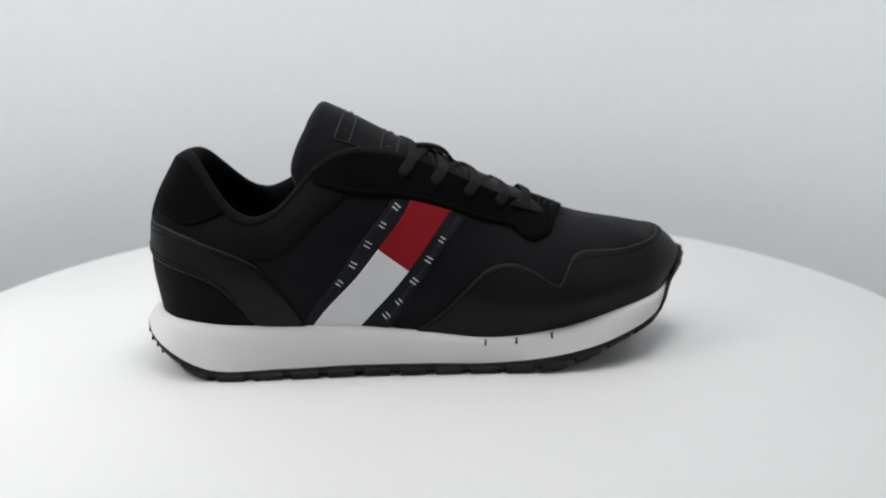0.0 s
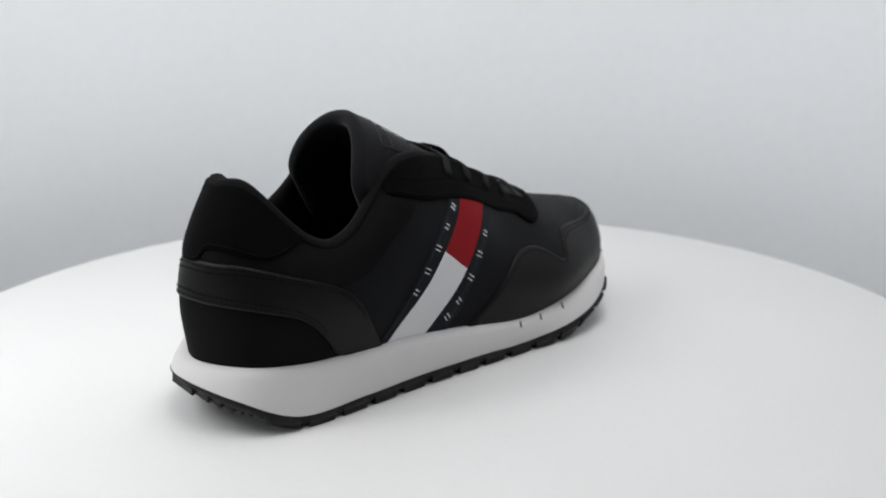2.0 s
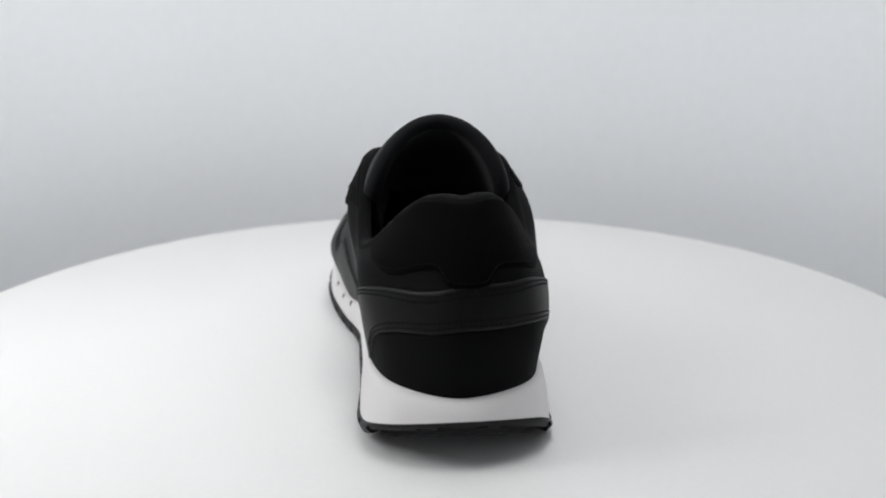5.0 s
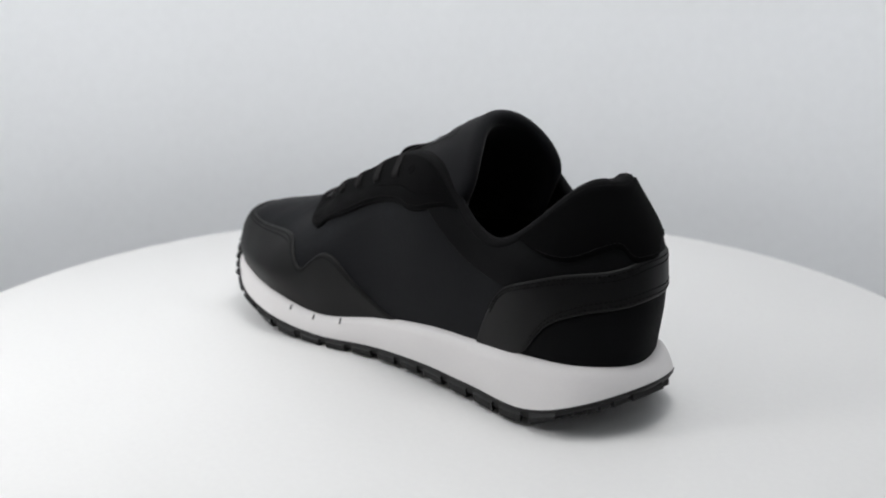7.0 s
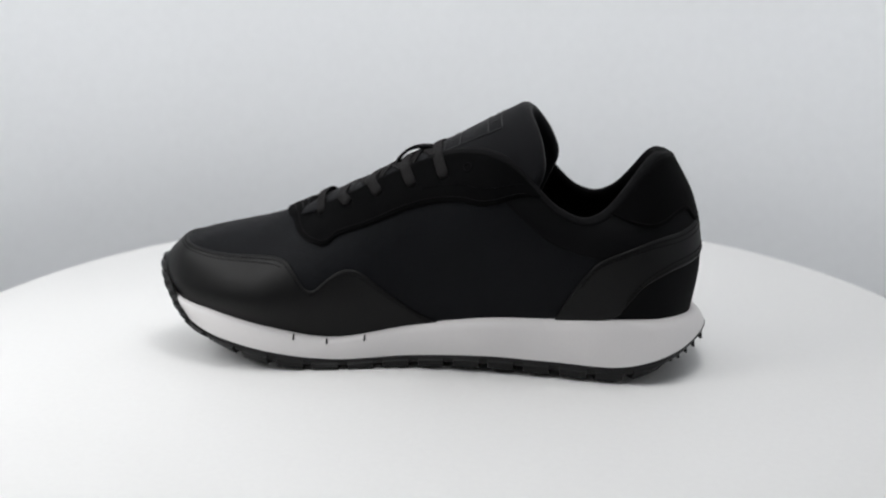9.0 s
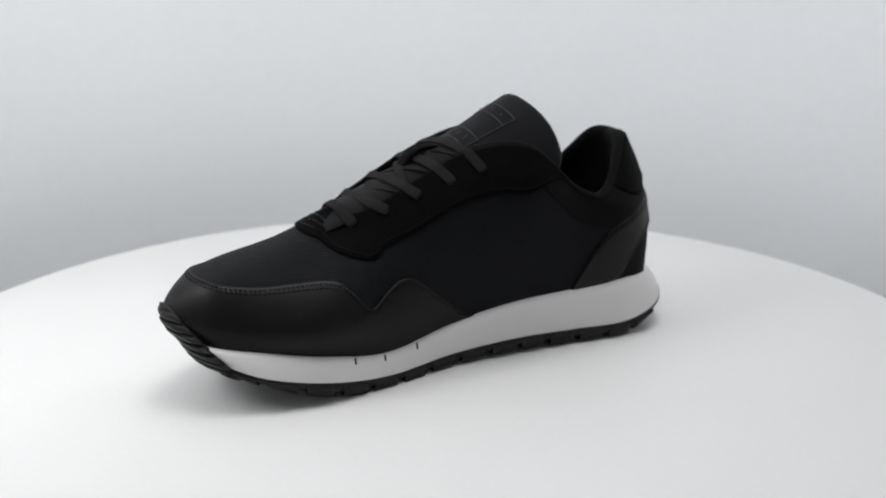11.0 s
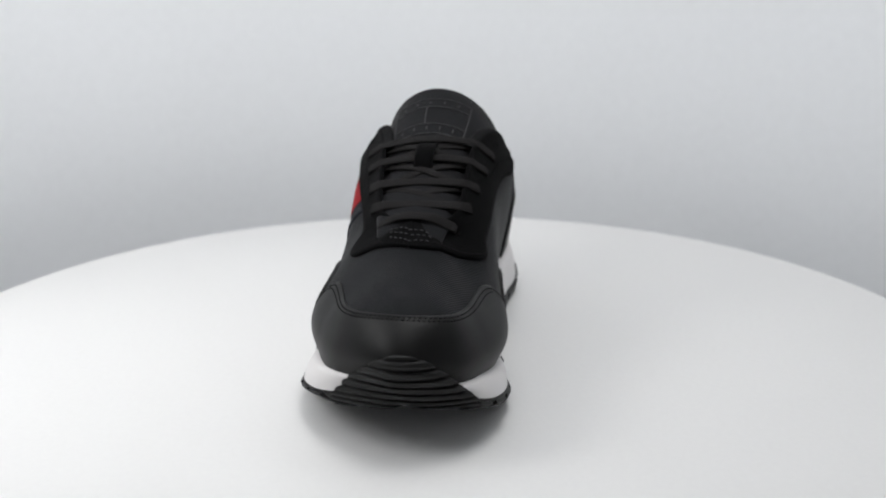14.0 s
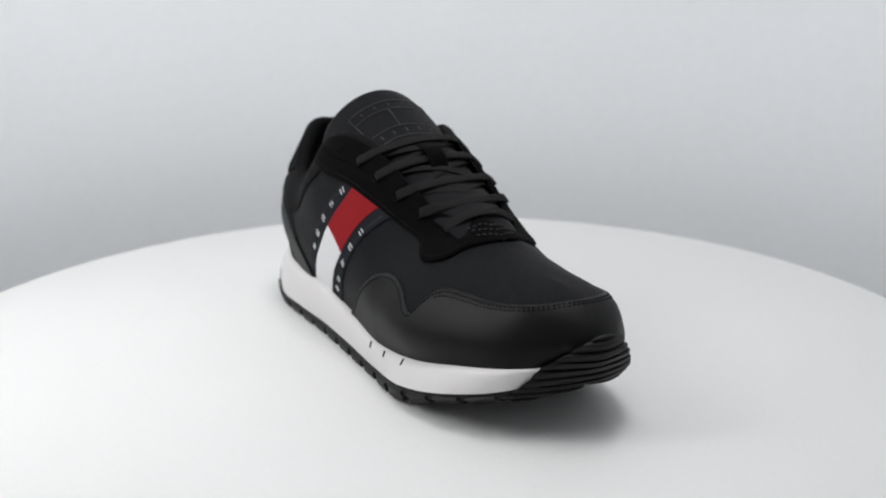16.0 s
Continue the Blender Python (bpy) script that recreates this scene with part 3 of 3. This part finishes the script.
def build_bumper():
    """The ribbed rubber that climbs over the toe."""
    a = np.linspace(9.0, 11.6, 105)
    top, seam, tread, h = ring(SOLE_LINE, a), ring(SEAM, a), ring(TREAD[:, None], a)[:, 0], BUMP(a)
    tuck = ring(TUCK[:, None], a)
    out = seam - top
    out[:, 2] = 0
    out /= np.linalg.norm(out, axis=1, keepdims=True)
    rows = []
    for v in np.r_[0, np.linspace(.004, .985, 190), 1]:
        # runs from the tread (-1.6) over the seam (-1) and the sole line (0) to the height h
        e = -1.6 + (h + 1.6) * v
        pt = np.empty((len(a), 3))
        for i, ei in enumerate(e):
            if ei < -1:
                pt[i] = seam[i] - out[i] * tuck[i] * (-1 - ei) / .6
                pt[i, 2] = seam[i, 2] + (tread[i] - seam[i, 2]) * (-1 - ei) / .6
            elif ei < 0:
                pt[i] = seam[i] + (top[i] + out[i] * .0035 - seam[i]) * (ei + 1)
            else:
                u = upper(a[i], ei) + upper_normal(a[i], ei) * .0012 * min(1, ei / .1)
                pt[i] = u + out[i] * .0035 * max(0, 1 - ei / .24)
        rows.append(pt)
    rows = np.stack(rows, 1)
    # broad ridges parted by narrow grooves that run level round the toe, closer together low down
    rise = np.maximum(rows[:, :, 2] - .0155 - .15 * (tread[:, None] - .020), 0)
    phase = (rise / .0028 / (1 + rise / .09)) % 1.0
    groove = np.exp(-((phase - .5) / .13) ** 2)
    lift = .0029 - .0021 * groove + .0004 * np.sin(np.pi * ((phase + .5) % 1.0))
    reach = np.clip((1 - np.r_[0, np.linspace(.004, .985, 190), 1]) / .10, 0, 1)
    lift *= (.64 + .36 * reach)[None, :]
    lift[:, 0] = lift[:, -1] = -.0008
    lean = out[:, None] + np.array((0, 0, .7)) * np.clip((rise - .012) / .02, 0, 1)[:, :, None]
    lean /= np.linalg.norm(lean, axis=2, keepdims=True)
    bm = bmesh.new()
    grid_mesh(bm, rows + lean * lift[:, :, None])
    part("toe_bumper", bm, M_RUBBER, shoe, "ribbed black rubber toe bumper")


def build_treads():
    """Tread blocks along both edges, saw teeth under the heel, and the small cuts in the midsole."""
    a = np.linspace(0, 20, 2001)
    seam, top = ring(SEAM, a), ring(SOLE_LINE, a)
    tread, tuck = ring(TREAD[:, None], a)[:, 0], ring(TUCK[:, None], a)
    out = seam - top
    out[:, 2] = 0
    out /= np.linalg.norm(out, axis=1, keepdims=True)
    s = np.r_[0, np.cumsum(np.linalg.norm(np.diff(seam[:, :2], axis=0), axis=1))]
    for lo, hi in ((1.55, 9.2), (11.4, 18.6)):
        d, d1 = np.interp((lo, hi), a, s)
        while d < d1 - .010:
            ks = [int(np.argmin(abs(s - q))) for q in np.linspace(d, d + .0138, 4)]
            bm = bmesh.new()
            vs = []
            for k in ks:
                p, o = seam[k], out[k]
                zb, zt_ = tread[k] + .0002, seam[k, 2] - .0014
                vs.append([bm.verts.new(q) for q in (
                    (*(p + o * .0018)[:2], zt_ * .75 + zb * .25), (*(p + o * (.0010 - tuck[k]))[:2], zb), (*(p - o * .018)[:2], zb), (*(p - o * .018)[:2], zt_), (*(p + o * .0008)[:2], zt_))])
            for i in range(3):
                for j in range(5):
                    bm.faces.new((vs[i][j], vs[i + 1][j], vs[i + 1][(j + 1) % 5], vs[i][(j + 1) % 5]))
            bm.faces.new(vs[0][::-1])
            bm.faces.new(vs[-1])
            part("tread_block", bm, M_RUBBER, shoe, smooth=False, weld=0)
            d += .0188
    k = np.arange(-145, 146, 3) % 2000
    rows = []
    for v in np.linspace(0, .62, 8):
        pt = seam[k] - out[k] * tuck[k] * v
        pt[:, 2] = seam[k, 2] + (tread[k] - seam[k, 2]) * v
        rows.append(pt + out[k] * (-.0005 if v == 0 else .0008))
    rows.append(rows[-1] - out[k] * .02)
    bm = bmesh.new()
    grid_mesh(bm, np.stack(rows, 1))
    part("heel_edge", bm, M_RUBBER, shoe, "black rubber heel edge")
    # saw teeth that cross the bevelled underside of the heel
    for n_ in range(8):
        x = -.1508 + .0037 * n_
        zu = np.interp(x, (-.1525, -.140, -.113), (.0200, .0148, .0040))
        zl = np.interp(x, (-.1525, -.140, -.113), (.0168, .0110, .0006))
        y0, y1 = np.interp(x, (-.1525, -.149, -.140, -.113), (-.014, -.026, -.0385, -.0500)), np.interp(x, (-.1525, -.149, -.140, -.113), (-.004, .008, .0200, .0310))
        bm = bmesh.new()
        ends = [[bm.verts.new((x + dx, y, z)) for dx, z in ((-.0004, zu), (-.0008, zl + .0006), (.0001, zl), (.0012, zl + .0010), (.0032, zu - .0022), (.0034, zu))] for y in (y0, y1)]
        for i in range(6):
            bm.faces.new((ends[0][i], ends[0][(i + 1) % 6], ends[1][(i + 1) % 6], ends[1][i]))
        bm.faces.new(ends[0][::-1])
        bm.faces.new(ends[1])
        part("heel_tooth", bm, M_RUBBER, shoe, smooth=False, weld=0)
    for a_ in (5.88, 6.34, 6.88, 13.45, 13.93, 14.43):
        k = int(round(a_ * 100))
        face = [top[k] + (seam[k] - top[k]) * q + out[k] * (.0034 * (1 - q) ** 1.3 + .0012 * math.sin(math.pi * q) + .0002) + np.array((0, 0, .0008 * (1 - q))) for q in (.02, .14, .26)]
        bm = bmesh.new()
        tube(bm, face, .00048, n=6, up=out[k])
        part("midsole_notch", bm, M_RUBBER, shoe, weld=0)


build_panels()
build_stripe()
build_collar()
build_tongue()
build_laces()
build_bumper()
build_treads()


def motions():
    rows = [(t / 2, pose(0, 0, 0, 0, 0, turn(t / 2))) for t in range(0, 33)]
    walk(table, [(t, pose(TABLE_X, TABLE_Y, 0, 0, 0, turn(t))) for t, _ in rows])
    walk(shoe, rows)


motions()
